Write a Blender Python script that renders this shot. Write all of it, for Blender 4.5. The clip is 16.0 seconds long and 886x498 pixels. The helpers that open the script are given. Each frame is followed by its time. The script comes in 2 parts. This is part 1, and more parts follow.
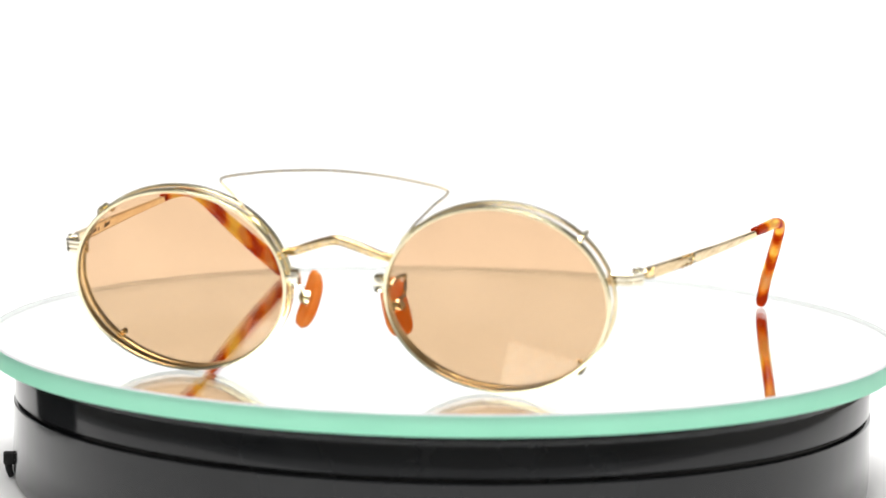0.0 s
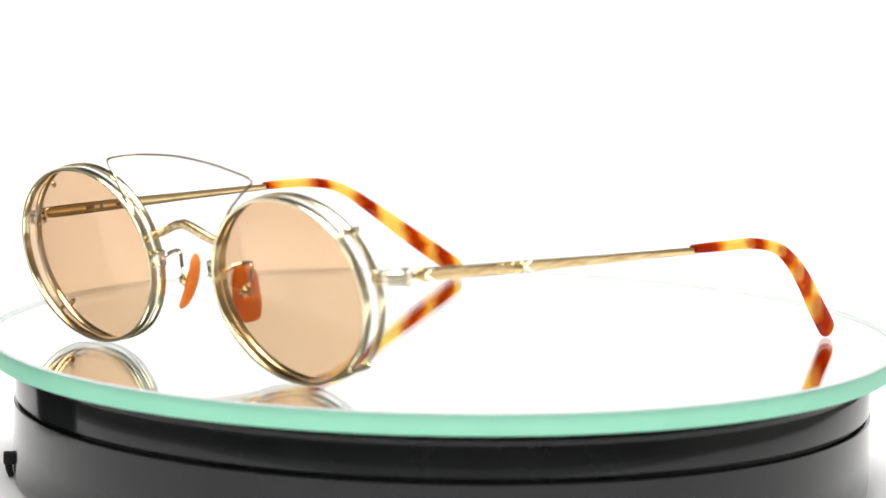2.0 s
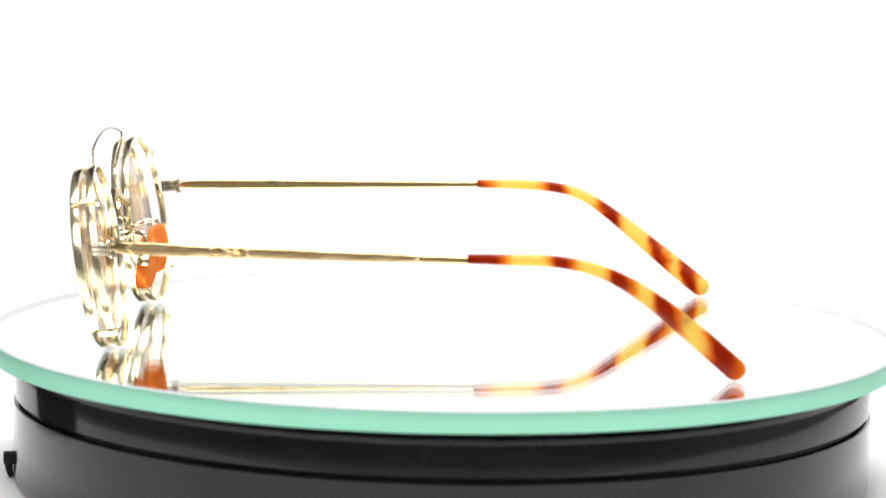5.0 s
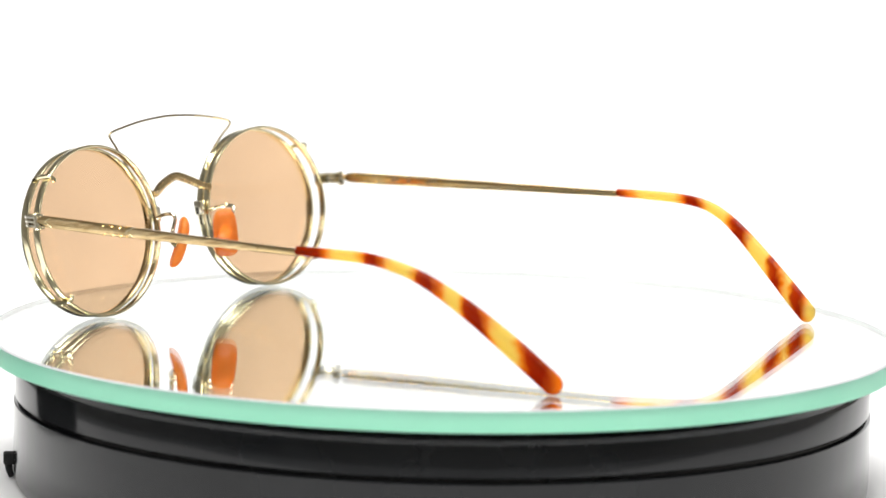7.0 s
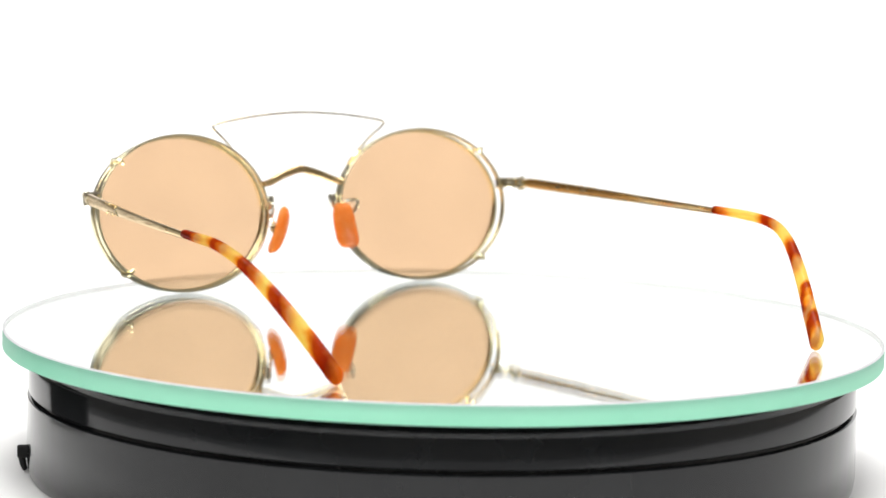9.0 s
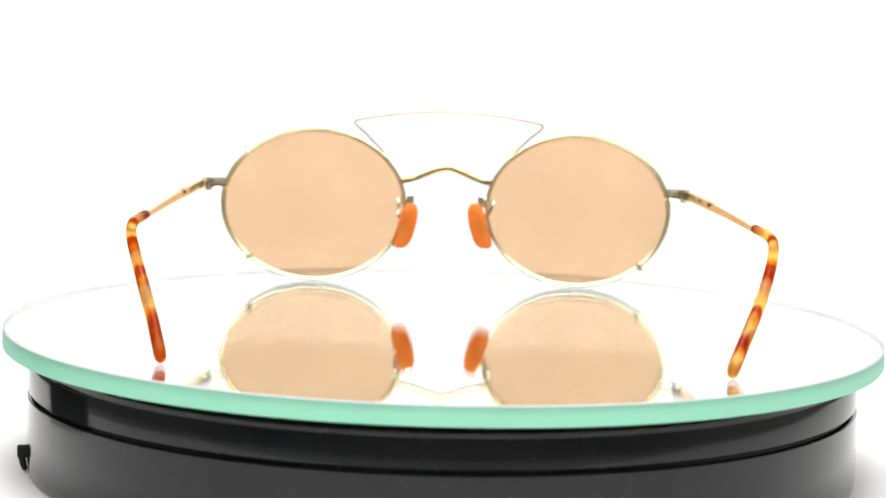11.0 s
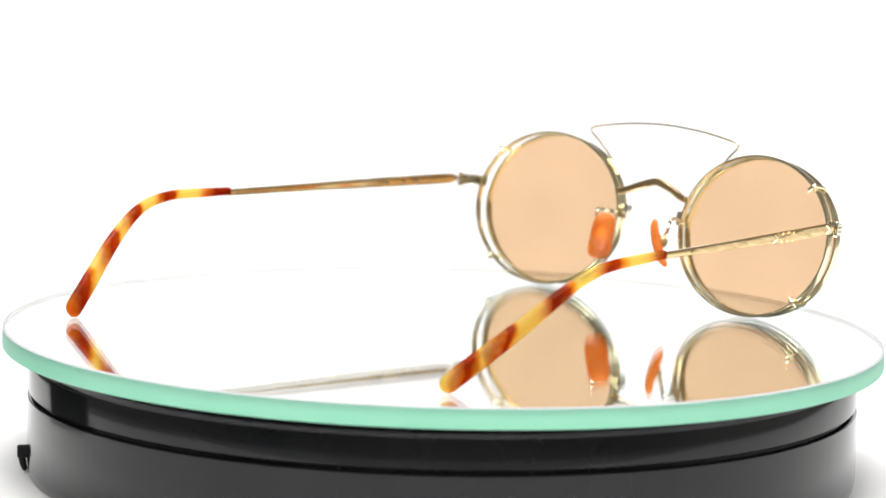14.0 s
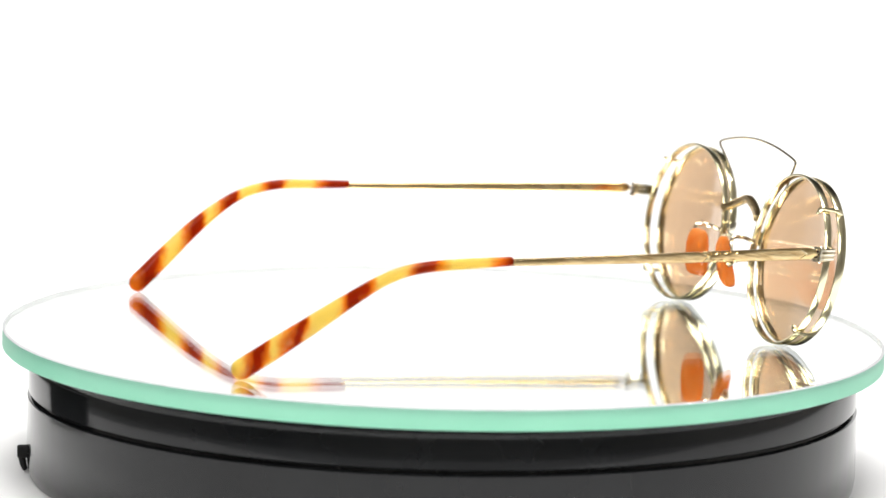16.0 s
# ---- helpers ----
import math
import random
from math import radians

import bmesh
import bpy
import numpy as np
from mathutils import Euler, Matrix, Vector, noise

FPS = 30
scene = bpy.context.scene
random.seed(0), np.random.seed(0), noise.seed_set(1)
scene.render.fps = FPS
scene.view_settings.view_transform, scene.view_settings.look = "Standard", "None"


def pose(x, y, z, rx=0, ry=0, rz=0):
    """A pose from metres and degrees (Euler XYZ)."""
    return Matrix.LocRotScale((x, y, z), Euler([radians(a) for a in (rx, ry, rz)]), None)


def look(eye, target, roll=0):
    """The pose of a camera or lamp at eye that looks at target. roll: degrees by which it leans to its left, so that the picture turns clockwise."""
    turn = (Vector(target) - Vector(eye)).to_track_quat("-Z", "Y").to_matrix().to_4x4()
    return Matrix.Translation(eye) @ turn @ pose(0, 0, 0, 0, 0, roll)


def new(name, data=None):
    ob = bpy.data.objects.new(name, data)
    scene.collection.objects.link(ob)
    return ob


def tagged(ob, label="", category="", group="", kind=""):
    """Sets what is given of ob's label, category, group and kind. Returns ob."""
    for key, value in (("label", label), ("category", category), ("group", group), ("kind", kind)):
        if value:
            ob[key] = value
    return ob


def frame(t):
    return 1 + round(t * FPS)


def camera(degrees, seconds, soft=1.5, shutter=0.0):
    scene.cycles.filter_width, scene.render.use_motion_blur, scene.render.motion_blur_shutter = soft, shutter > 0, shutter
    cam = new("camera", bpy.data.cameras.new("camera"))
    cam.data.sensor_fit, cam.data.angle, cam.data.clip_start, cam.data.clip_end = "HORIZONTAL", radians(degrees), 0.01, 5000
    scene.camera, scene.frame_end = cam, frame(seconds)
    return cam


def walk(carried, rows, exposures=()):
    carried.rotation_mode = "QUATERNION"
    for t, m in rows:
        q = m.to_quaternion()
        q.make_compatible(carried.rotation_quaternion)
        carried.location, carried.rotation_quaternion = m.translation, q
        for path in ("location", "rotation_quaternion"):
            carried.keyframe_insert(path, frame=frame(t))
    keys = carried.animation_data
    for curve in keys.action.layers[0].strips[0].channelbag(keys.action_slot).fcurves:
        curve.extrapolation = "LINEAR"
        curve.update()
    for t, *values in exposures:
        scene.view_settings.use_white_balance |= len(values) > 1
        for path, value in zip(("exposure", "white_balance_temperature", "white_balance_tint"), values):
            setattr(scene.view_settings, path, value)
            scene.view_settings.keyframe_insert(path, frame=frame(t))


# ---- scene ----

# ---- camera: on a tripod; the refocus at 7.5 s draws the view back a little ----
cam = camera(16.6, 16.0, soft=1.5)
cam.data.dof.use_dof, cam.data.dof.focus_distance, cam.data.dof.aperture_fstop = True, 0.692, 20
NEAR = (Matrix.Translation((0, -0.68502, 0.10981)) @ Matrix.Rotation(radians(0.0504), 4, "Z")
        @ Matrix.Rotation(radians(90 - 7.5927), 4, "X") @ Matrix.Rotation(radians(1.2738), 4, "Z"))
FAR = NEAR @ Matrix.Translation((0, 0, 0.02225))
walk(cam, [(0, NEAR), (7.45, NEAR), (7.65, NEAR @ Matrix.Translation((0, 0, 0.0125))), (7.85, FAR), (16.0, FAR)],
     exposures=[(0, 0.12), (16.0, 0.12)])

# ---- light: softboxes round a white sweep ----
world = bpy.data.worlds.new("world")
scene.world = world
world.use_nodes = True
world.node_tree.nodes["Background"].inputs[0].default_value = (1.0, 0.97, 0.93, 1)
world.node_tree.nodes["Background"].inputs[1].default_value = 0.1


def softbox(name, eye, target, sx, sy, watts, colour=(1, 0.985, 0.96)):
    lamp = bpy.data.lights.new(name, "AREA")
    lamp.shape, lamp.size, lamp.size_y, lamp.energy, lamp.color = "RECTANGLE", sx, sy, watts, colour
    ob = new(name, lamp)
    ob.matrix_world = look(eye, target)
    return ob


softbox("softbox_top", (0, 0.05, 0.95), (0, 0, 0), 0.6, 0.6, 6.5)
softbox("softbox_front", (0.0, -0.95, 1.0), (0, 0, 0.03), 1.3, 0.6, 15.0)
softbox("softbox_back", (0, 0.15, 1.2), (0, 0.85, 0.25), 1.2, 0.3, 11, (0.99, 0.99, 1))


# ---- materials ----
def material(name):
    m = bpy.data.materials.new(name)
    m.use_nodes = True
    n = m.node_tree.nodes
    return m, n, m.node_tree.links, n["Principled BSDF"]


def grain(n, links, scale, detail=3, stretch=(1, 1, 1)):
    co = n.new("ShaderNodeTexCoord")
    mp = n.new("ShaderNodeMapping")
    mp.inputs["Scale"].default_value = stretch
    tx = n.new("ShaderNodeTexNoise")
    tx.inputs["Scale"].default_value, tx.inputs["Detail"].default_value = scale, detail
    links.new(co.outputs["Object"], mp.inputs[0])
    links.new(mp.outputs[0], tx.inputs["Vector"])
    return tx.outputs["Fac"]


def ramp(n, links, fac, stops):
    r = n.new("ShaderNodeValToRGB")
    e = r.color_ramp.elements
    for k, (p, c) in enumerate(stops):
        el = e[k] if k < 2 else e.new(p)
        el.position, el.color = p, (*c, 1) if len(c) == 3 else c
    links.new(fac, r.inputs[0])
    return r.outputs[0]


def rough_by(n, links, b, fac, lo, hi):
    mr = n.new("ShaderNodeMapRange")
    mr.inputs[3].default_value, mr.inputs[4].default_value = lo, hi
    links.new(fac, mr.inputs[0])
    links.new(mr.outputs[0], b.inputs["Roughness"])


def bump_by(n, links, b, fac, strength, distance):
    bp = n.new("ShaderNodeBump")
    bp.inputs["Strength"].default_value, bp.inputs["Distance"].default_value = strength, distance
    links.new(fac, bp.inputs["Height"])
    links.new(bp.outputs[0], b.inputs["Normal"])


def plain(name, dark, light, scale, metallic=0.0, lo=0.3, hi=0.5, bump=0.0, stretch=(1, 1, 1)):
    m, n, links, b = material(name)
    f = grain(n, links, scale, 4, stretch)
    links.new(ramp(n, links, f, [(0.3, dark), (0.7, light)]), b.inputs["Base Color"])
    b.inputs["Metallic"].default_value = metallic
    rough_by(n, links, b, grain(n, links, scale * 3.1, 2, stretch), lo, hi)
    if bump:
        bump_by(n, links, b, f, 0.5, bump)
    return m


GOLD = plain("pale_gold", (0.95, 0.85, 0.55), (0.98, 0.91, 0.65), 300, 1.0, 0.14, 0.22)
TEMPLE_GOLD = plain("yellow_gold", (0.80, 0.57, 0.26), (0.91, 0.71, 0.38), 420, 1.0, 0.06, 0.14, 0.00005, (1, 0.3, 1))
ENGRAVED = plain("engraved_gold", (0.56, 0.37, 0.16), (0.93, 0.73, 0.41), 1500, 1.0, 0.12, 0.30, 0.00016, (1, 0.12, 1))
WIRE = plain("dull_gold_wire", (0.36, 0.30, 0.19), (0.46, 0.39, 0.26), 300, 1.0, 0.18, 0.30)
STEEL = plain("bright_steel", (0.94, 0.87, 0.68), (0.97, 0.92, 0.78), 400, 1.0, 0.08, 0.18)
BLACK = plain("black_plastic", (0.0065, 0.0072, 0.0082), (0.010, 0.0110, 0.0122), 60, 0.0, 0.07, 0.13)
BLACK.node_tree.nodes["Principled BSDF"].inputs["Specular IOR Level"].default_value = 0.34
GAP = plain("black_felt", (0.004, 0.004, 0.004), (0.008, 0.008, 0.008), 200, 0.0, 0.7, 0.9)
PAPER = plain("white_paper", (0.83, 0.83, 0.84), (0.86, 0.86, 0.86), 7, 0.0, 0.7, 0.85)
TABLE = plain("grey_wood", (0.30, 0.302, 0.305), (0.39, 0.392, 0.395), 9, 0.0, 0.35, 0.5, 0.0003, (1, 12, 1))
WALL = plain("room_paint", (0.72, 0.70, 0.66), (0.77, 0.75, 0.71), 3, 0.0, 0.7, 0.9)
# room paint with the dimness of the far left side put into its colour
DIM_WALL = plain("dimmed_room_paint", (0.40, 0.39, 0.37), (0.45, 0.44, 0.42), 3, 0.0, 0.8, 0.95)
INK = plain("stamped_print", (0.28, 0.2, 0.1), (0.34, 0.25, 0.13), 500, 0.6, 0.4, 0.6)


def pane(name, tint, gloss_least, gloss_most, steep=4.5):
    """Thin coated lens: tinted see-through with a gloss that grows at grazing angles."""
    m, n, links, b = material(name)
    clear = n.new("ShaderNodeBsdfTransparent")
    f = grain(n, links, 60, 2)
    lo, hi = tuple(v * 0.985 for v in tint), tint
    links.new(ramp(n, links, f, [(0.3, lo), (0.7, hi)]), clear.inputs[0])
    gloss = n.new("ShaderNodeBsdfGlossy")
    gloss.inputs["Roughness"].default_value = 0.02
    lw = n.new("ShaderNodeLayerWeight")
    lw.inputs[0].default_value = 0.5
    pw, fr = n.new("ShaderNodeMath"), n.new("ShaderNodeMath")
    pw.operation, fr.operation = "POWER", "MULTIPLY_ADD"
    pw.inputs[1].default_value = steep
    links.new(lw.outputs["Facing"], pw.inputs[0])
    links.new(pw.outputs[0], fr.inputs[0])
    fr.inputs[1].default_value, fr.inputs[2].default_value = 0.9 * gloss_most, gloss_least
    mix = n.new("ShaderNodeMixShader")
    links.new(fr.outputs[0], mix.inputs[0])
    links.new(clear.outputs[0], mix.inputs[1])
    links.new(gloss.outputs[0], mix.inputs[2])
    links.new(mix.outputs[0], n["Material Output"].inputs[0])
    return m


AMBER_LENS = pane("amber_lens", (0.86, 0.711, 0.562), 0.014, 1.0, 3.8)
CLEAR_LENS = pane("clear_lens", (0.992, 0.99, 0.985), 0.003, 0.25)


def tortoise(name, stops):
    """Amber acetate with brown bands; the bands follow the length of the tip."""
    m, n, links, b = material(name)
    co = n.new("ShaderNodeTexCoord")
    sep = n.new("ShaderNodeSeparateXYZ")
    links.new(co.outputs["Object"], sep.inputs[0])
    wob = grain(n, links, 190, 2)
    add = n.new("ShaderNodeMath")
    add.operation = "MULTIPLY_ADD"
    add.inputs[1].default_value = 0.006
    links.new(wob, add.inputs[0])
    links.new(sep.outputs["Y"], add.inputs[2])
    mr = n.new("ShaderNodeMapRange")
    mr.inputs[1].default_value, mr.inputs[2].default_value = 0.0825, 0.1345
    links.new(add.outputs[0], mr.inputs[0])
    shade = {"a": (1.0, 0.82, 0.30), "d": (0.50, 0.065, 0.008), "m": (0.94, 0.38, 0.04)}
    col = ramp(n, links, mr.outputs[0], [(p, shade[c]) for p, c in stops])
    links.new(col, b.inputs["Base Color"])
    b.inputs["Roughness"].default_value = 0.08
    b.inputs["IOR"].default_value = 1.5
    tl = n.new("ShaderNodeBsdfTranslucent")
    links.new(col, tl.inputs[0])
    tr = n.new("ShaderNodeBsdfTransparent")
    links.new(col, tr.inputs[0])
    m1, m2 = n.new("ShaderNodeMixShader"), n.new("ShaderNodeMixShader")
    m1.inputs[0].default_value, m2.inputs[0].default_value = 0.60, 0.60
    links.new(b.outputs[0], m1.inputs[1])
    links.new(tl.outputs[0], m1.inputs[2])
    links.new(m1.outputs[0], m2.inputs[1])
    links.new(tr.outputs[0], m2.inputs[2])
    links.new(m2.outputs[0], n["Material Output"].inputs[0])
    return m


def pad_material():
    m, n, links, b = material("orange_acetate")
    f = grain(n, links, 350, 3)
    col = ramp(n, links, f, [(0.3, (1.0, 0.40, 0.09)), (0.7, (1.0, 0.53, 0.17))])
    links.new(col, b.inputs["Base Color"])
    b.inputs["Roughness"].default_value = 0.07
    tr = n.new("ShaderNodeBsdfTransparent")
    links.new(col, tr.inputs[0])
    tl = n.new("ShaderNodeBsdfTranslucent")
    links.new(col, tl.inputs[0])
    m1, m2 = n.new("ShaderNodeMixShader"), n.new("ShaderNodeMixShader")
    m1.inputs[0].default_value, m2.inputs[0].default_value = 0.50, 0.40
    links.new(b.outputs[0], m1.inputs[1])
    links.new(tl.outputs[0], m1.inputs[2])
    links.new(m1.outputs[0], m2.inputs[1])
    links.new(tr.outputs[0], m2.inputs[2])
    links.new(m2.outputs[0], n["Material Output"].inputs[0])
    return m


TORTOISE = {
    1: tortoise("tortoise_acetate", [(0.0, "d"), (0.10, "d"), (0.145, "m"), (0.175, "a"), (0.29, "a"), (0.315, "m"), (0.335, "d"), (0.385, "d"), (0.41, "m"), (0.435, "a"),
                                     (0.51, "a"), (0.535, "m"), (0.55, "d"), (0.59, "d"), (0.615, "m"), (0.635, "a"), (0.69, "a"), (0.71, "m"), (0.725, "d"), (0.765, "d"),
                                     (0.785, "m"), (0.81, "a"), (0.86, "a"), (0.885, "m"), (0.91, "d"), (0.95, "d"), (1.0, "m")]),
    -1: tortoise("tortoise_acetate_b", [(0.0, "d"), (0.05, "m"), (0.12, "a"), (0.28, "a"), (0.32, "m"), (0.345, "d"), (0.385, "d"), (0.41, "m"), (0.445, "a"), (0.545, "a"),
                                        (0.58, "m"), (0.60, "d"), (0.64, "d"), (0.66, "m"), (0.69, "a"), (0.755, "a"), (0.775, "m"), (0.79, "d"), (0.815, "d"), (0.835, "m"),
                                        (0.855, "a"), (0.88, "a"), (0.895, "m"), (0.91, "d"), (0.95, "d"), (0.97, "m"), (1.0, "a")])}
ORANGE = pad_material()


def plate_glass():
    m, n, links, b = material("plate_glass")
    g = n.new("ShaderNodeBsdfGlass")
    g.inputs["Color"].default_value = (0.985, 1.0, 0.992, 1)
    g.inputs["Roughness"].default_value, g.inputs["IOR"].default_value = 0.0, 1.5
    links.new(g.outputs[0], n["Material Output"].inputs[0])
    return m


GLASS = plate_glass()
SILVER = plain("silvering", (0.93, 0.94, 0.935), (0.95, 0.955, 0.95), 20, 1.0, 0.0, 0.015)


def ground_edge():
    m, n, links, b = material("ground_glass_edge")
    f = grain(n, links, 90, 4)
    links.new(ramp(n, links, f, [(0.3, (0.38, 0.83, 0.63)), (0.7, (0.42, 0.87, 0.67))]), b.inputs["Base Color"])
    rough_by(n, links, b, grain(n, links, 400, 2), 0.30, 0.42)
    tl = n.new("ShaderNodeBsdfTranslucent")
    tl.inputs[0].default_value = (0.67, 0.97, 0.84, 1)
    mix = n.new("ShaderNodeMixShader")
    mix.inputs[0].default_value = 0.50
    links.new(b.outputs[0], mix.inputs[1])
    links.new(tl.outputs[0], mix.inputs[2])
    links.new(mix.outputs[0], n["Material Output"].inputs[0])
    return m


EDGE = ground_edge()
FROST = plain("frosted_inner_edge", (0.88, 0.93, 0.91), (0.92, 0.96, 0.94), 90, 0.0, 0.6, 0.8)
ARRIS = plain("ground_arris", (0.46, 0.47, 0.485), (0.54, 0.55, 0.565), 400, 0.0, 0.8, 0.95)
ARRIS.node_tree.nodes["Principled BSDF"].inputs["Specular IOR Level"].default_value = 0.05


# ---- mesh helpers ----
def part(name, bm, mat, parent=None, label="", sharp=35):
    me = bpy.data.meshes.new(name)
    bmesh.ops.recalc_face_normals(bm, faces=bm.faces)
    bm.to_mesh(me)
    bm.free()
    for q in mat if isinstance(mat, (list, tuple)) else [mat]:
        me.materials.append(q)
    me.shade_smooth()
    me.set_sharp_from_angle(angle=radians(sharp))
    ob = new(name, me)
    ob.parent = parent
    if label:
        ob["label"] = label
    return ob


def skin(bm, rings, closed=False, caps=True):
    """Faces between rings of points."""
    vs = [[bm.verts.new(p) for p in r] for r in rings]
    k = len(vs[0])
    pairs = list(zip(vs, vs[1:])) + ([(vs[-1], vs[0])] if closed else [])
    for a, b in pairs:
        for i in range(k):
            bm.faces.new((a[i], a[(i + 1) % k], b[(i + 1) % k], b[i]))
    if caps and not closed:
        bm.faces.new(vs[0])
        bm.faces.new(vs[-1])
    return vs


def spline(points, per=8):
    """Points of a smooth curve through the given ones."""
    p = [Vector(q) for q in points]
    p = [2 * p[0] - p[1]] + p + [2 * p[-1] - p[-2]]
    out = []
    for i in range(1, len(p) - 2):
        for k in range(per):
            t = k / per
            out.append(0.5 * (2 * p[i] + (p[i + 1] - p[i - 1]) * t + (2 * p[i - 1] - 5 * p[i] + 4 * p[i + 1] - p[i + 2]) * t * t
                              + (3 * p[i] - p[i - 1] - 3 * p[i + 1] + p[i + 2]) * t ** 3))
    return out + [p[-2]]


def loft(bm, path, sizes, side=(1, 0, 0), segs=10, power=2.0):
    """A bar along path; sizes: half width along side and half height at each point; power above 2 squares its section."""
    rings = []
    for i, p in enumerate(path):
        t = (path[min(i + 1, len(path) - 1)] - path[max(i - 1, 0)]).normalized()
        s = Vector(side)
        s = (s - s.dot(t) * t).normalized()
        u = t.cross(s)
        w, h = sizes[i] if isinstance(sizes, list) else sizes
        ring = []
        for k in range(segs):
            a = 2 * math.pi * (k + 0.5) / segs
            c, d = math.cos(a), math.sin(a)
            ring.append(p + s * (w * math.copysign(abs(c) ** (2 / power), c)) + u * (h * math.copysign(abs(d) ** (2 / power), d)))
        rings.append(ring)
    skin(bm, rings)


def box(bm, centre, size, m=None, bevel=0.0):
    r = bmesh.ops.create_cube(bm, size=1)
    mat = (m or Matrix()) @ Matrix.Translation(centre) @ Matrix.Diagonal((*size, 1))
    bmesh.ops.transform(bm, matrix=mat, verts=r["verts"])
    if bevel:
        es = list({e for v in r["verts"] for e in v.link_edges})
        bmesh.ops.bevel(bm, geom=es, offset=bevel, segments=2, affect="EDGES", profile=0.5)


def lathe(bm, profile, segs=160, z0=0.0):
    rings = []
    for r, z in profile:
        rings.append([(r * math.cos(2 * math.pi * k / segs), r * math.sin(2 * math.pi * k / segs), z + z0) for k in range(segs)])
    return skin(bm, rings)


# ---- setting: room, table, white sweep ----
Z_TABLE = -0.034


def room():
    x, y0, y1, z0, z1, w = 1.9, -2.2, 1.7, -0.78, 1.75, 0.1
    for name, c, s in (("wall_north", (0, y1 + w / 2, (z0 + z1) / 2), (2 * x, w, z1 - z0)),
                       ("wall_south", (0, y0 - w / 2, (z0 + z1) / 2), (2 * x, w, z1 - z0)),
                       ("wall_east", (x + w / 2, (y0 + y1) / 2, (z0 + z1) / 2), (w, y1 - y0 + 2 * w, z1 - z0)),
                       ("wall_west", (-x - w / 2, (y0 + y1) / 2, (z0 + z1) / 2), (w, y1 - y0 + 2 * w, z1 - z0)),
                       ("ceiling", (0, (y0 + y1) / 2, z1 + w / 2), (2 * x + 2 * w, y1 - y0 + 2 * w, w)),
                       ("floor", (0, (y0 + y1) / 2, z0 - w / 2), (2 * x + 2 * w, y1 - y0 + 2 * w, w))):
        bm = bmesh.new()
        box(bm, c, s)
        # these two unseen walls are coloured darker so that lenses and base reflect dimness
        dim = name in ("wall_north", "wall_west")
        tagged(part(name, bm, DIM_WALL if dim else WALL), "plain unseen wall, its matt paint darkened for a dim side of the room" if dim else "plain room surface in matt off-white paint", "room", kind="structure")
    bm = bmesh.new()
    box(bm, (0, 0.22, Z_TABLE - 0.0175), (2.0, 1.3, 0.03), bevel=0.003)
    top = part("table", bm, TABLE)
    for sx in (-0.93, 0.93):
        for sy in (-0.36, 0.80):
            bm = bmesh.new()
            box(bm, (sx, sy, (Z_TABLE - 0.0325 + z0) / 2), (0.05, 0.05, Z_TABLE - 0.0325 - z0), bevel=0.003)
            part("leg", bm, TABLE, top)
    tagged(top, "greyed wooden table under the white paper sweep", "table")
    # paper sweep, 0.5 mm thick, that curves up into the wall of white
    bm = bmesh.new()
    line = [(-0.20, Z_TABLE), (-0.075, Z_TABLE), (0.2, Z_TABLE), (0.52, Z_TABLE)]
    for k in range(1, 13):
        a = math.radians(7.5 * k)
        line.append((0.52 + 0.28 * math.sin(a), Z_TABLE + 0.28 * (1 - math.cos(a))))
    line.append((0.80, 1.15))
    rings = [[(-0.34, y, z - 0.0015), (0.60, y, z - 0.0015), (0.60, y, z), (-0.34, y, z)] for y, z in line]
    skin(bm, rings)
    tagged(part("backdrop", bm, PAPER), "seamless white paper sweep, plain and overexposed", "backdrop", kind="structure")


room()


# ---- turntable ----
def turntable():
    base = tagged(new("turntable"), "round glossy black plastic turntable base with a groove", "turntable")
    bm = bmesh.new()
    lathe(bm, [(0.002, -0.0060), (0.0945, -0.0060), (0.0956, -0.0063), (0.0965, -0.0071), (0.0969, -0.0082), (0.0970, -0.0141), (0.0967, -0.0144),
               (0.0945, -0.01445), (0.002, -0.01455)])
    part("top_ring", bm, BLACK, base)
    bm = bmesh.new()
    lathe(bm, [(0.002, -0.01460), (0.0955, -0.01460), (0.0957, -0.01535), (0.0969, -0.01540), (0.0972, -0.0156), (0.0973, -0.0310), (0.0970, -0.0332),
               (0.0966, -0.0340), (0.002, -0.0340)])
    part("body", bm, BLACK, base)
    bm = bmesh.new()
    lathe(bm, [(0.001, -0.0049), (0.030, -0.0049), (0.031, -0.0053), (0.031, -0.0060), (0.001, -0.0060)], 48)
    part("spindle", bm, GAP, base)
    # small switch that stands out of the body's side
    m = Matrix.Rotation(radians(8), 4, "Z")
    bm = bmesh.new()
    box(bm, (-0.0982, 0, -0.0293), (0.0026, 0.0034, 0.0026), m, 0.0004)
    knob = part("switch", bm, GAP, base)
    bm = bmesh.new()
    loft(bm, [m @ Vector(q) for q in ((-0.0984, 0, -0.0303), (-0.0981, 0, -0.0322), (-0.0976, 0, -0.0336))], [(0.0012, 0.0009), (0.001, 0.0008), (0.0008, 0.0006)], (0, 1, 0), 8)
    part("stem", bm, GAP, knob)
    return base


turntable()


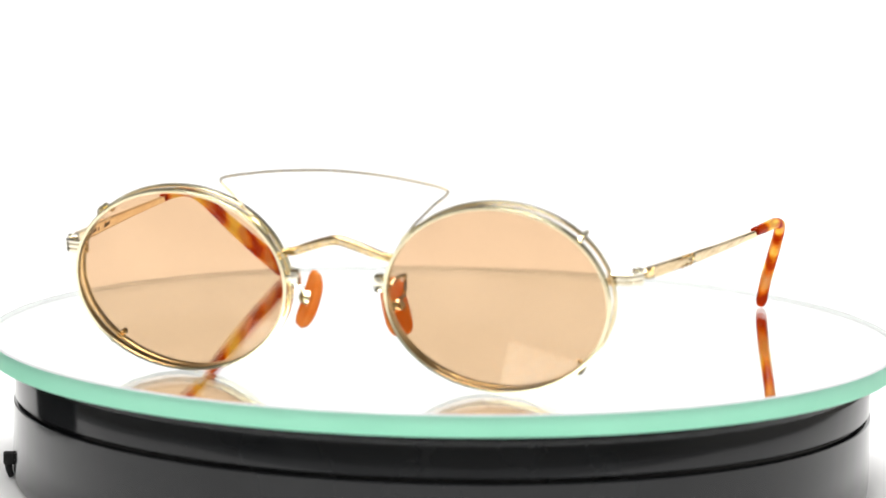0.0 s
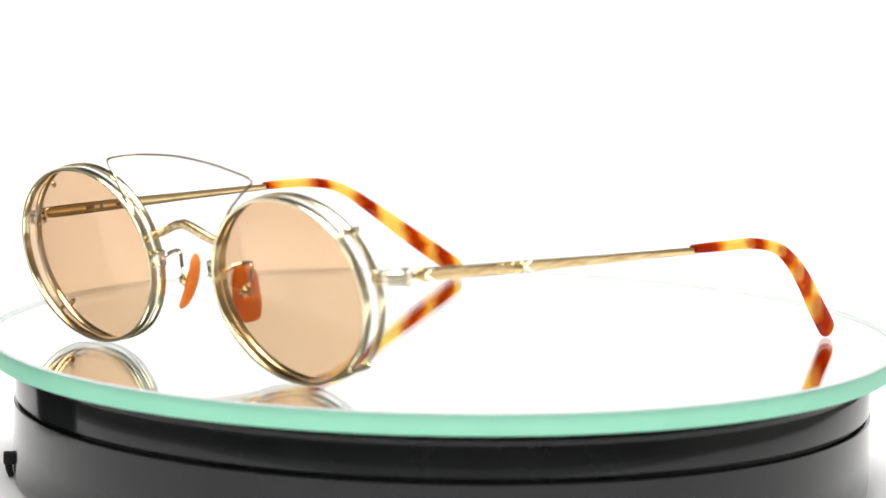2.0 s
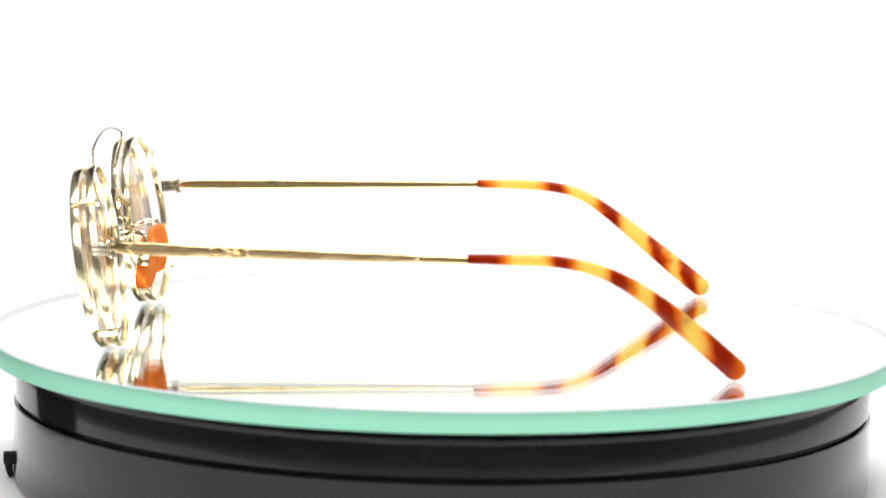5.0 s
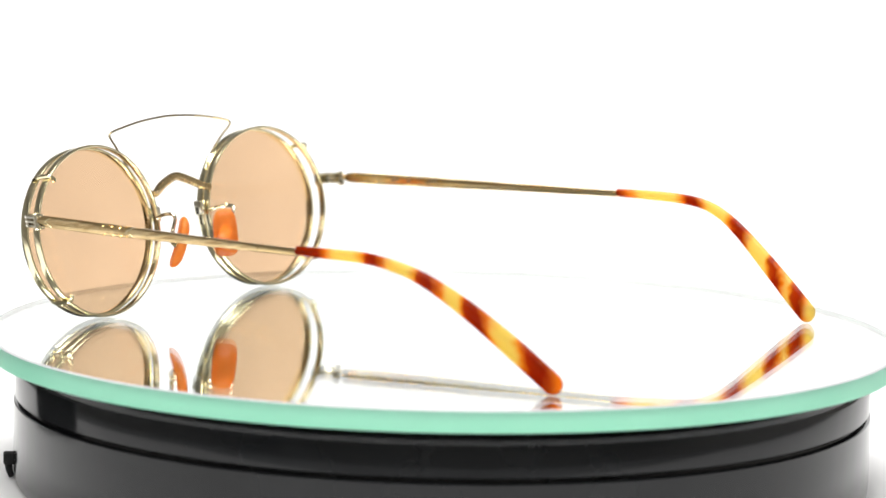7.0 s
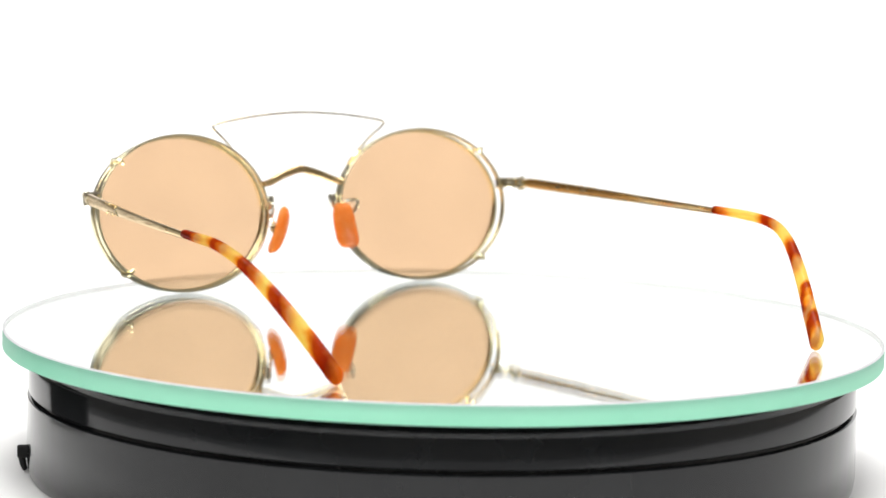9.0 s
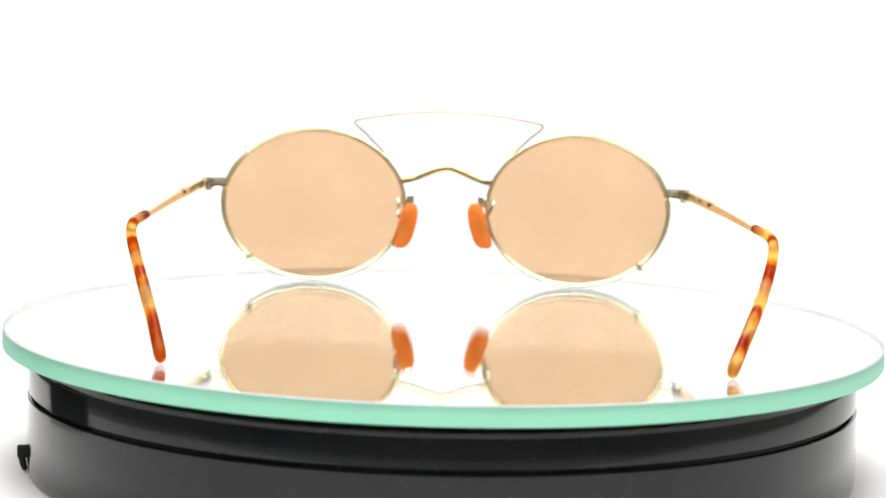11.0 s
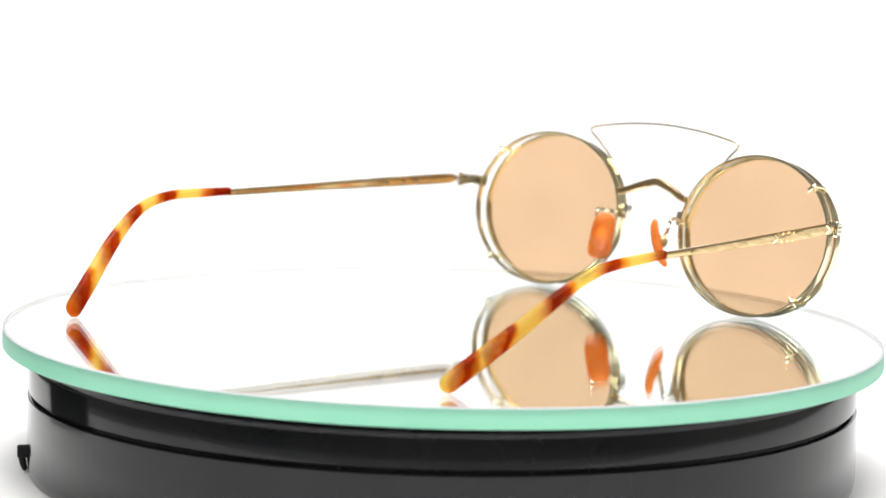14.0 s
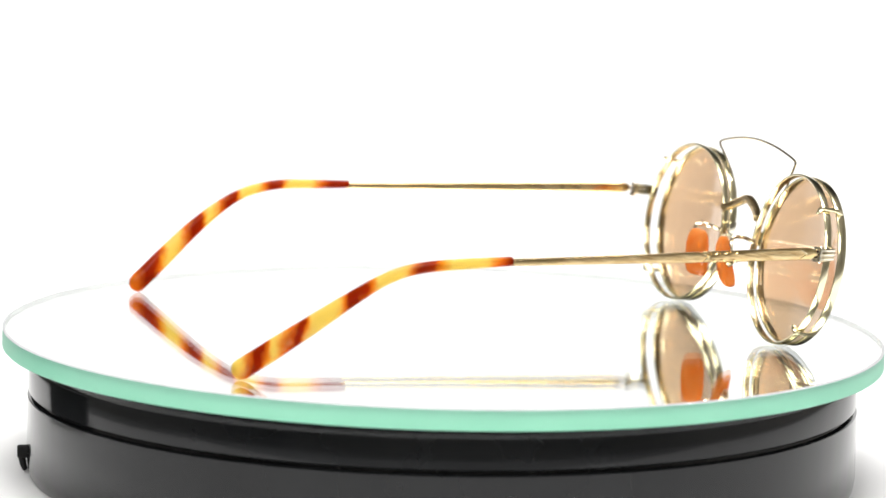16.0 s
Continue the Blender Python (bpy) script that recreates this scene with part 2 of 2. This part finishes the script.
def reflection_block():
    """Added black block, out of view, that darkens the reflection in the turntable's side; a tail runs off."""
    thing = tagged(new("reflection_block"), "small unseen black block on the white paper, added for its dark reflection", "power adapter")
    thing.matrix_world = pose(-0.176, 0.004, Z_TABLE, 0, 0, -15)
    bm = bmesh.new()
    box(bm, (0, 0, 0.020), (0.034, 0.050, 0.040), bevel=0.004)
    part("block_body", bm, GAP, thing)
    bm = bmesh.new()
    loft(bm, spline([(-0.0165, 0.0, 0.008), (-0.030, 0.0, 0.004), (-0.060, 0.010, 0.0016), (-0.120, 0.060, 0.0016)], 8), (0.0014, 0.0014), (0, 0, 1), 8)
    part("block_tail", bm, GAP, thing)


reflection_block()
R_PLATE, T_PLATE = 0.1030, 0.00466


def mirror_plate():
    """Glass disc, ground green edge, silvered underside."""
    bm = bmesh.new()
    c = 0.0003
    segs = 256
    ring = lambda r, z: [bm.verts.new((r * math.cos(2 * math.pi * k / segs), r * math.sin(2 * math.pi * k / segs), z)) for k in range(segs)]
    top, a, b, d, e = ring(R_PLATE - 0.0006, 0), ring(R_PLATE - c * 1.6, 0), ring(R_PLATE, -c), ring(R_PLATE, -T_PLATE + c), ring(R_PLATE - c, -T_PLATE)
    bm.faces.new(top).material_index = 0
    bm.faces.new(e).material_index = 1
    for u, v, mi in ((top, a, 3), (a, b, 3), (b, d, 2), (d, e, 2)):
        for i in range(segs):
            bm.faces.new((u[i], u[(i + 1) % segs], v[(i + 1) % segs], v[i])).material_index = mi
    f, h, g = ring(R_PLATE - 0.0006, -0.00006), ring(R_PLATE - 0.0006, -0.0015), ring(R_PLATE - 0.0006, -T_PLATE + 0.00006)
    for u, v, mi in ((f, h, 3), (h, g, 4)):
        for i in range(segs):
            bm.faces.new((u[i], u[(i + 1) % segs], v[(i + 1) % segs], v[i])).material_index = mi
    ob = part("mirror_plate", bm, [GLASS, SILVER, EDGE, ARRIS, FROST], sharp=12)
    return tagged(ob, "round mirror glass plate with a mint green ground edge", "mirror plate")


plate = mirror_plate()

# ---- spectacles: x to the wearer's left, y to the back, z up; metres ----
LX, LA, LB, WRAP = 0.03414, 0.0240, 0.01985, 2.4
CX, CA, CB, CW = 0.03408, 0.02368, 0.01960, 0.6  # the clip-on's own oval, slightly smaller and flatter across


def on_lens(sx, a, b, ang, y, cx=LX, wrap=WRAP):
    """A point of the oval with half axes a, b, at height y behind the lens plane, turned by the face curve."""
    u, w = a * math.cos(ang), radians(wrap)
    return Vector((sx * (cx + u * math.cos(w) - y * math.sin(w)), u * math.sin(w) + y * math.cos(w), b * math.sin(ang)))


def rim_mesh(sx, a, b, y0, y1, thick, cx=LX, wrap=WRAP, segs=128):
    """Oval rim with a rounded, slightly grooved section."""
    bm = bmesh.new()
    d, c = y1 - y0, min(0.00022, thick * 0.3)
    sect = [(0, y0 + c), (0.3 * c, y0 + 0.3 * c), (c, y0), (thick - c, y0), (thick - 0.3 * c, y0 + 0.3 * c), (thick, y0 + c),
            (thick, y1 - c), (thick - 0.3 * c, y1 - 0.3 * c), (thick - c, y1), (c, y1), (0.3 * c, y1 - 0.3 * c), (0, y1 - c)]
    rings = [[on_lens(sx, a - q, b - q, 2 * math.pi * k / segs, y, cx, wrap) for q, y in sect] for k in range(segs)]
    skin(bm, rings, closed=True)
    return bm


def lens_mesh(sx, a, b, y0, thick, bow=0.13, cx=LX, wrap=WRAP, segs=96):
    """Slightly bowed oval pane."""
    bm = bmesh.new()
    fr = [0.08, 0.2, 0.35, 0.5, 0.62, 0.74, 0.84, 0.93, 1.0]
    def sag(f, ang):
        rr = (f * a * math.cos(ang)) ** 2 + (f * b * math.sin(ang)) ** 2
        return rr / (2 * bow) - a * a / (2 * bow) * 0.6
    rings = [[on_lens(sx, a * f, b * f, 2 * math.pi * k / segs, y0 + sag(f, 2 * math.pi * k / segs), cx, wrap) for k in range(segs)] for f in fr]
    rings += [[on_lens(sx, a * f, b * f, 2 * math.pi * k / segs, y0 + thick + sag(f, 2 * math.pi * k / segs), cx, wrap) for k in range(segs)] for f in fr[::-1]]
    skin(bm, rings)
    return bm


def spectacles():
    top = tagged(new("spectacles"), "pale gold metal oval spectacles with tortoiseshell temple tips", "glasses")
    for sx in (1, -1):
        part("rim", rim_mesh(sx, LA, LB, 0.0002, 0.0018, 0.00062), GOLD, top)
        part("lens", lens_mesh(sx, LA - 0.0005, LB - 0.0005, 0.0, 0.0009, 0.14), CLEAR_LENS, top, "clear demo lens")
        # endpiece: three ribs with dark grooves between, turning from the rim to the hinge
        path = spline([(sx * 0.0563, 0.0019, 0.0047), (sx * 0.0586, 0.0017, 0.0047), (sx * 0.0607, 0.0023, 0.0046), (sx * 0.0618, 0.0040, 0.0044), (sx * 0.0622, 0.0060, 0.0041)], 5)
        bm = bmesh.new()
        loft(bm, path, (0.00125, 0.00044), (0, 0, 1), 8, 4)
        ep = part("endpiece", bm, WIRE, top, "ribbed bright metal endpiece with dark grooves")
        for dz in (-0.00098, 0, 0.00098):
            bm = bmesh.new()
            loft(bm, [p + Vector((0, 0, dz)) for p in path], (0.00042, 0.00060), (0, 0, 1), 8, 2.6)
            part("rib", bm, STEEL, ep)
        bm = bmesh.new()
        loft(bm, [Vector((sx * 0.0619, 0.0058, 0.0042 + d)) for d in (-0.0018, -0.0016, 0.0016, 0.0018)], [(0.0006, 0.0003), (0.0008, 0.0005), (0.0008, 0.0005), (0.0006, 0.0003)], (1, 0, 0), 10, 3)
        part("collar", bm, STEEL, ep)
        # hinge inside the corner: stacked knuckles on a dark pin
        bm = bmesh.new()
        loft(bm, [Vector((sx * 0.0611, 0.0062, 0.0041 + d)) for d in (-0.0017, 0.0017)], (0.00045, 0.00045), (1, 0, 0), 10)
        hinge = part("hinge", bm, GAP, ep, "dark hinge pin between bright knuckles")
        for d in (-0.00125, 0, 0.00125):
            bm = bmesh.new()
            loft(bm, [Vector((sx * 0.0611, 0.0062, 0.0041 + d + e)) for e in (-0.00045, -0.00036, 0.00036, 0.00045)],
                 [(0.0007, 0.0007), (0.00085, 0.00085), (0.00085, 0.00085), (0.0007, 0.0007)], (1, 0, 0), 12)
            part("knuckle", bm, STEEL, hinge)
        temple(sx, top)
        nose_pad(sx, top)
    bm = bmesh.new()
    path = spline([(-0.0113, 0.0010, 0.0066), (-0.0092, 0.0003, 0.0071), (-0.0056, -0.0004, 0.0086), (-0.0012, -0.0006, 0.0100), (0.0012, -0.0006, 0.0100),
                   (0.0056, -0.0004, 0.0086), (0.0092, 0.0003, 0.0071), (0.0113, 0.0010, 0.0066)], 6)
    n = len(path)
    loft(bm, path, [(0.00070 + 0.00020 * math.sin(math.pi * i / (n - 1)), 0.00080 + 0.00018 * math.sin(math.pi * i / (n - 1))) for i in range(n)], (0, 1, 0), 16, 4.0)
    bridge = part("bridge", bm, ENGRAVED, top, "angled engraved metal bridge")
    for k in range(9):
        for s in (1, -1):
            bm = bmesh.new()
            q = path[n // 2 + s * (3 + k * (n // 2 - 8) // 9)]
            loft(bm, [q + Vector((0, -0.0011, -0.00035)), q + Vector((0, -0.00108, 0.00035))], (0.00012, 0.00006), (1, 0, 0), 6)
            part("rib", bm, STEEL, bridge)
    return top


def temple(sx, top):
    x0, x1, x2 = (0.0625, 0.0699, 0.0611) if sx > 0 else (0.0620, 0.0721, 0.0636)
    zo = 0.0 if sx > 0 else 0.0004
    def at(y):
        """Middle of the metal bar at y."""
        k = (y - 0.0072) / 0.0726
        return Vector((sx * (x0 + (x1 - x0) * k + 0.0006 * math.sin(math.pi * k)), y, 0.0043 + (-0.0081 - 0.0043) * k + zo * k))
    bm = bmesh.new()
    ys = [0.0068, 0.0073, 0.0080, 0.0094, 0.013, 0.02, 0.03, 0.0345, 0.0352, 0.036, 0.037, 0.05, 0.065, 0.0785, 0.0800]
    hs = [0.00045, 0.00085, 0.00115, 0.00130, 0.00134, 0.00130, 0.00124, 0.00120, 0.00110, 0.00110, 0.00120, 0.00100, 0.00088, 0.00078, 0.00076]
    loft(bm, [at(y) for y in ys], [(0.00062 if y > 0.0075 else 0.0005, h) for y, h in zip(ys, hs)], (1, 0, 0), 20, 4.5)
    bar = part("temple", bm, TEMPLE_GOLD, top, "tapered yellow gold metal temple")
    # engraved panels on the outside, proud of the bar: a long tapering leaf, then a strip to near the end
    def half_at(y):
        return float(np.interp(y, ys, hs))
    def panel(y0, y1, width):
        b2 = bmesh.new()
        rings = []
        for k in [0, 0.02, 0.04, 0.06, 0.09, 0.15, 0.25, 0.4, 0.55, 0.7, 0.85, 0.95, 0.985, 1]:
            y = y0 + (y1 - y0) * k
            w = width(y) + 0.00002
            p = at(y) + Vector((sx * 0.00068, 0, 0))
            up = Vector((0, 0, w))
            rings.append([p + up, p + up * 0.6 + Vector((sx * 0.00007, 0, 0)), p + up * 0.25 + Vector((sx * 0.00002, 0, 0)), p - up * 0.25 + Vector((sx * 0.00009, 0, 0)),
                          p - up * 0.6 + Vector((sx * 0.00003, 0, 0)), p - up, p - up - Vector((sx * 0.0004, 0, 0)), p + up - Vector((sx * 0.0004, 0, 0))])
        skin(b2, rings)
        part("engraving", b2, ENGRAVED, bar, "finely cut silvery engraving")
    panel(0.0094, 0.0331, lambda y: min((y - 0.0094) * 0.85, half_at(y) * 0.90, 0.00022 + (0.0331 - y) * 0.075))
    panel(0.0336, 0.0693, lambda y: min((y - 0.0336) * 0.75, half_at(y) * 0.86, 0.00025 + (0.0693 - y) * 0.25))
    # paired scrolls where the two panels meet
    for y in (0.0276, 0.0302, 0.0325):
        for s in (1, -1):
            b2 = bmesh.new()
            c = at(y) + Vector((sx * 0.00070, 0, s * 0.00124))
            arc = [c + Vector((0, 0.00105 * math.cos(a), -s * 0.00060 * math.sin(a))) for a in [math.pi * q / 8 for q in range(9)]]
            loft(b2, arc, (0.00012, 0.00013), (1, 0, 0), 6)
            part("scroll", b2, TEMPLE_GOLD, bar)
    # bright arrowheads at the panels' tips
    for y0, ln, h in ((0.0093, 0.0019, 0.00116), (0.0334, 0.0020, 0.00106)):
        for s in (1, -1):
            b2 = bmesh.new()
            loft(b2, [at(y0) + Vector((sx * 0.00072, 0, s * 0.00004)), at(y0 + ln * 0.5) + Vector((sx * 0.00074, 0, s * h * 0.5)), at(y0 + ln) + Vector((sx * 0.00068, 0, s * h))],
                 [(0.00018, 0.00020), (0.00017, 0.00019), (0.00009, 0.00009)], (1, 0, 0), 6)
            part("chevron", b2, GOLD, bar)
    # stamped marks inside, too small to read
    for y0, ln in ((0.018, 0.004), (0.0235, 0.0015), (0.0265, 0.006)):
        b2 = bmesh.new()
        box(b2, at(y0 + ln / 2) + Vector((-sx * 0.00062, 0, 0)), (0.00006, ln, 0.0008))
        part("stamp", b2, INK, bar)
    # acetate tip
    knots = [(0.0795, 0.0698, -0.0077), (0.0880, 0.0705, -0.0091), (0.0960, 0.0709, -0.0105), (0.1020, 0.0707, -0.0124), (0.1070, 0.0699, -0.0149),
             (0.1120, 0.0684, -0.0188), (0.1180, 0.0661, -0.0248), (0.1250, 0.0630, -0.0331), (0.1306, 0.0608, -0.0400)] if sx > 0 else [
             (0.0795, 0.0721, -0.0074), (0.0880, 0.0736, -0.0090), (0.0960, 0.0742, -0.0107), (0.1020, 0.0740, -0.0127), (0.1070, 0.0732, -0.0158),
             (0.1120, 0.0717, -0.0204), (0.1180, 0.0692, -0.0267), (0.1250, 0.0657, -0.0341), (0.1306, 0.0629, -0.0400)]
    half = [0.00098, 0.00112, 0.00117, 0.00119, 0.00128, 0.00154, 0.00192, 0.00224, 0.00226]
    fine = spline([(sx * x, y, z) for y, x, z in knots], 8)
    fs = []
    for i in range(len(fine)):
        k = min(i / 8, len(half) - 1)
        a, f = int(k), k - int(k)
        b = min(a + 1, len(half) - 1)
        fs.append((0.00108 + 0.00030 * k / 8, half[a] * (1 - f) + half[b] * f))
    # round ends
    d0, d1 = (fine[0] - fine[1]).normalized(), (fine[-1] - fine[-2]).normalized()
    e0, e1 = fs[0], fs[-1]
    head = [(fine[0] + d0 * 0.0002, (e0[0] * 0.8, e0[1] * 0.8))]
    tail = [(fine[-1] + d1 * 0.0022 * math.sin(a), (e1[0] * math.cos(a), e1[1] * math.cos(a))) for a in (0.35, 0.7, 1.0, 1.25, 1.42, 1.52)]
    path = [p for p, _ in head] + fine + [p for p, _ in tail]
    sizes = [q for _, q in head] + fs + [q for _, q in tail]
    bm = bmesh.new()
    loft(bm, path, sizes, (1, 0, 0), 20, 2.3)
    part("temple_tip", bm, TORTOISE[sx], bar, "amber and brown tortoiseshell acetate temple tip", 60)


def nose_pad(sx, top):
    cx, cy, cz = (0.0100, 0.0058, -0.0055) if sx > 0 else (-0.0086, 0.0058, -0.0051)
    m = Matrix.Translation((cx, cy, cz)) @ Matrix.Rotation(radians(-sx * 42), 4, "Z") @ Matrix.Rotation(radians(-sx * 21), 4, "Y")
    bm = bmesh.new()
    rings = []
    n = 24
    def outline(a, f):
        c, s = math.cos(a), math.sin(a)
        w = 0.0030 * math.copysign(abs(c) ** 0.55, c)
        h = 0.0062 * math.copysign(abs(s) ** 0.62, s)
        return (w * (1 - 0.08 * s) * f, h * f)
    for f, t in ((0.2, 0.0015), (0.5, 0.0014), (0.75, 0.0012), (0.9, 0.0008), (0.97, 0.0004), (1.0, 0.0), (0.97, -0.0004), (0.88, -0.0007), (0.6, -0.0008), (0.2, -0.0008)):
        # pad lies in the local y-z plane, thickness along x
        rings.append([m @ Vector((-sx * (t + 0.0006 * (outline(a, f)[1] / 0.0062) ** 2 * -1), outline(a, f)[0], outline(a, f)[1])) for a in [2 * math.pi * k / n for k in range(n)]])
    skin(bm, rings)
    pad = part("nose_pad", bm, ORANGE, top, "orange acetate nose pad", 60)
    # pad arm: wire loop from the rim, a screw seat behind the pad
    bm = bmesh.new()
    seat = m @ Vector((sx * 0.0018, 0, 0.0012))
    arm = spline([(sx * 0.0110, 0.0004, 0.0008), (sx * 0.0112, 0.0022, 0.0014), (sx * 0.0118, 0.0044, 0.0016), (sx * 0.0122, 0.0062, 0.0013), (sx * 0.0120, 0.0066, 0.0002),
                  seat + Vector((sx * 0.0012, 0.0006, 0.0012)), seat], 6)
    loft(bm, arm, (0.00046, 0.00046), (0, 1, 0.3), 8)
    part("pad_arm", bm, STEEL, pad, "thin bent metal pad arm")
    bm = bmesh.new()
    d = (m.to_3x3() @ Vector((sx, 0, 0))).normalized()
    q = m @ Vector((sx * 0.0006, 0, 0.0002))
    loft(bm, [q, q + d * 0.0004, q + d * 0.0010, q + d * 0.0016, q + d * 0.0020], [(0.0015, 0.0015), (0.0017, 0.0017), (0.0014, 0.0014), (0.0011, 0.0011), (0.0005, 0.0005)], (0, 0, 1), 14)
    part("pad_screw", bm, GOLD, pad)


def clip_on():
    top = tagged(new("clip_on_sunglasses"), "pale gold clip-on sunglasses with amber oval lenses and a brow wire", "clip-on lenses")
    for sx in (1, -1):
        rim = part("rim", rim_mesh(sx, CA, CB, -0.0029, -0.0010, 0.00075, CX, CW), GOLD, top)
        part("lens", lens_mesh(sx, CA - 0.0006, CB - 0.0006, -0.0028, 0.0008, 0.13, CX, CW), AMBER_LENS, top, "transparent amber tinted lens")
        # prongs that grip the rim behind
        for ang in (43, -47):
            a = radians(ang)
            bm = bmesh.new()
            p = [on_lens(sx, LA + o, LB + o, a, y) for o, y in ((-0.0004, -0.0028), (0.0003, -0.0014), (0.0005, 0.0012), (0.0003, 0.0022), (-0.0014, 0.0026))]
            loft(bm, spline(p, 4), [(0.00050, 0.00046)] * 13 + [(0.00056, 0.00052), (0.00062, 0.00058), (0.00062, 0.00058), (0.00040, 0.00040)], (0.3, 0.2, 1), 8)
            part("prong", bm, GOLD, rim)
        # inner catch: a small plate beside the bridge
        bm = bmesh.new()
        box(bm, (sx * 0.0091, -0.0012, 0.0018), (0.0018, 0.0022, 0.0035), bevel=0.00025)
        box(bm, (sx * 0.0100, -0.0020, 0.0018), (0.0022, 0.0008, 0.0018), bevel=0.0002)
        part("catch", bm, STEEL, rim)
    pts = []
    for x, y, z in ((0.0164, -0.0019, 0.0136), (0.0172, -0.0019, 0.0147), (0.0187, -0.0017, 0.0162), (0.0212, -0.0010, 0.0187), (0.0233, -0.0004, 0.0204),
                    (0.0241, -0.0002, 0.0214), (0.0236, -0.0002, 0.0220), (0.0222, -0.0002, 0.0224), (0.0190, -0.0002, 0.0230), (0.0110, -0.0002, 0.0241), (0.0, -0.0002, 0.0247)):
        pts.append((x, y, z))
    full = pts + [(-x * 1.025, y, z) for x, y, z in pts[-2::-1]]
    bm = bmesh.new()
    loft(bm, spline(full, 6), (0.00027, 0.00027), (0, 1, 0.02), 8)
    wire = part("brow_wire", bm, WIRE, top, "thin arched brow wire")
    for sx in (1, -1):
        bm = bmesh.new()
        loft(bm, [on_lens(sx, CA + 0.0002, CB + 0.0002, radians(a), -0.0018, CX, CW) for a in (146, 143, 139, 135, 132)], [(0.0002, 0.0002), (0.0005, 0.0004), (0.0005, 0.0004), (0.0005, 0.0004), (0.0002, 0.0002)], (0, 1, 0), 8)
        part("solder_foot", bm, GOLD, wire)
    return top


glasses = spectacles()
clip = clip_on()


# ---- what turns ----
def motions():
    tilt = Matrix.Rotation(radians(0.316), 4, "X") @ Matrix.Rotation(radians(0.110), 4, "Y")
    seat = (Matrix.Translation((0.06555, -0.0330, 0.01991)) @ Matrix.Rotation(radians(63.0668), 4, "Z")
            @ Matrix.Rotation(radians(9.6266), 4, "X"))
    spin = lambda t: Matrix.Rotation(radians(-80.289 - 14.7965 * t), 4, "Z") @ tilt
    times = [0.5 * k for k in range(33)]
    walk(plate, [(t, spin(t)) for t in times])
    walk(glasses, [(t, spin(t) @ seat) for t in times])
    walk(clip, [(t, spin(t) @ seat) for t in times])


motions()
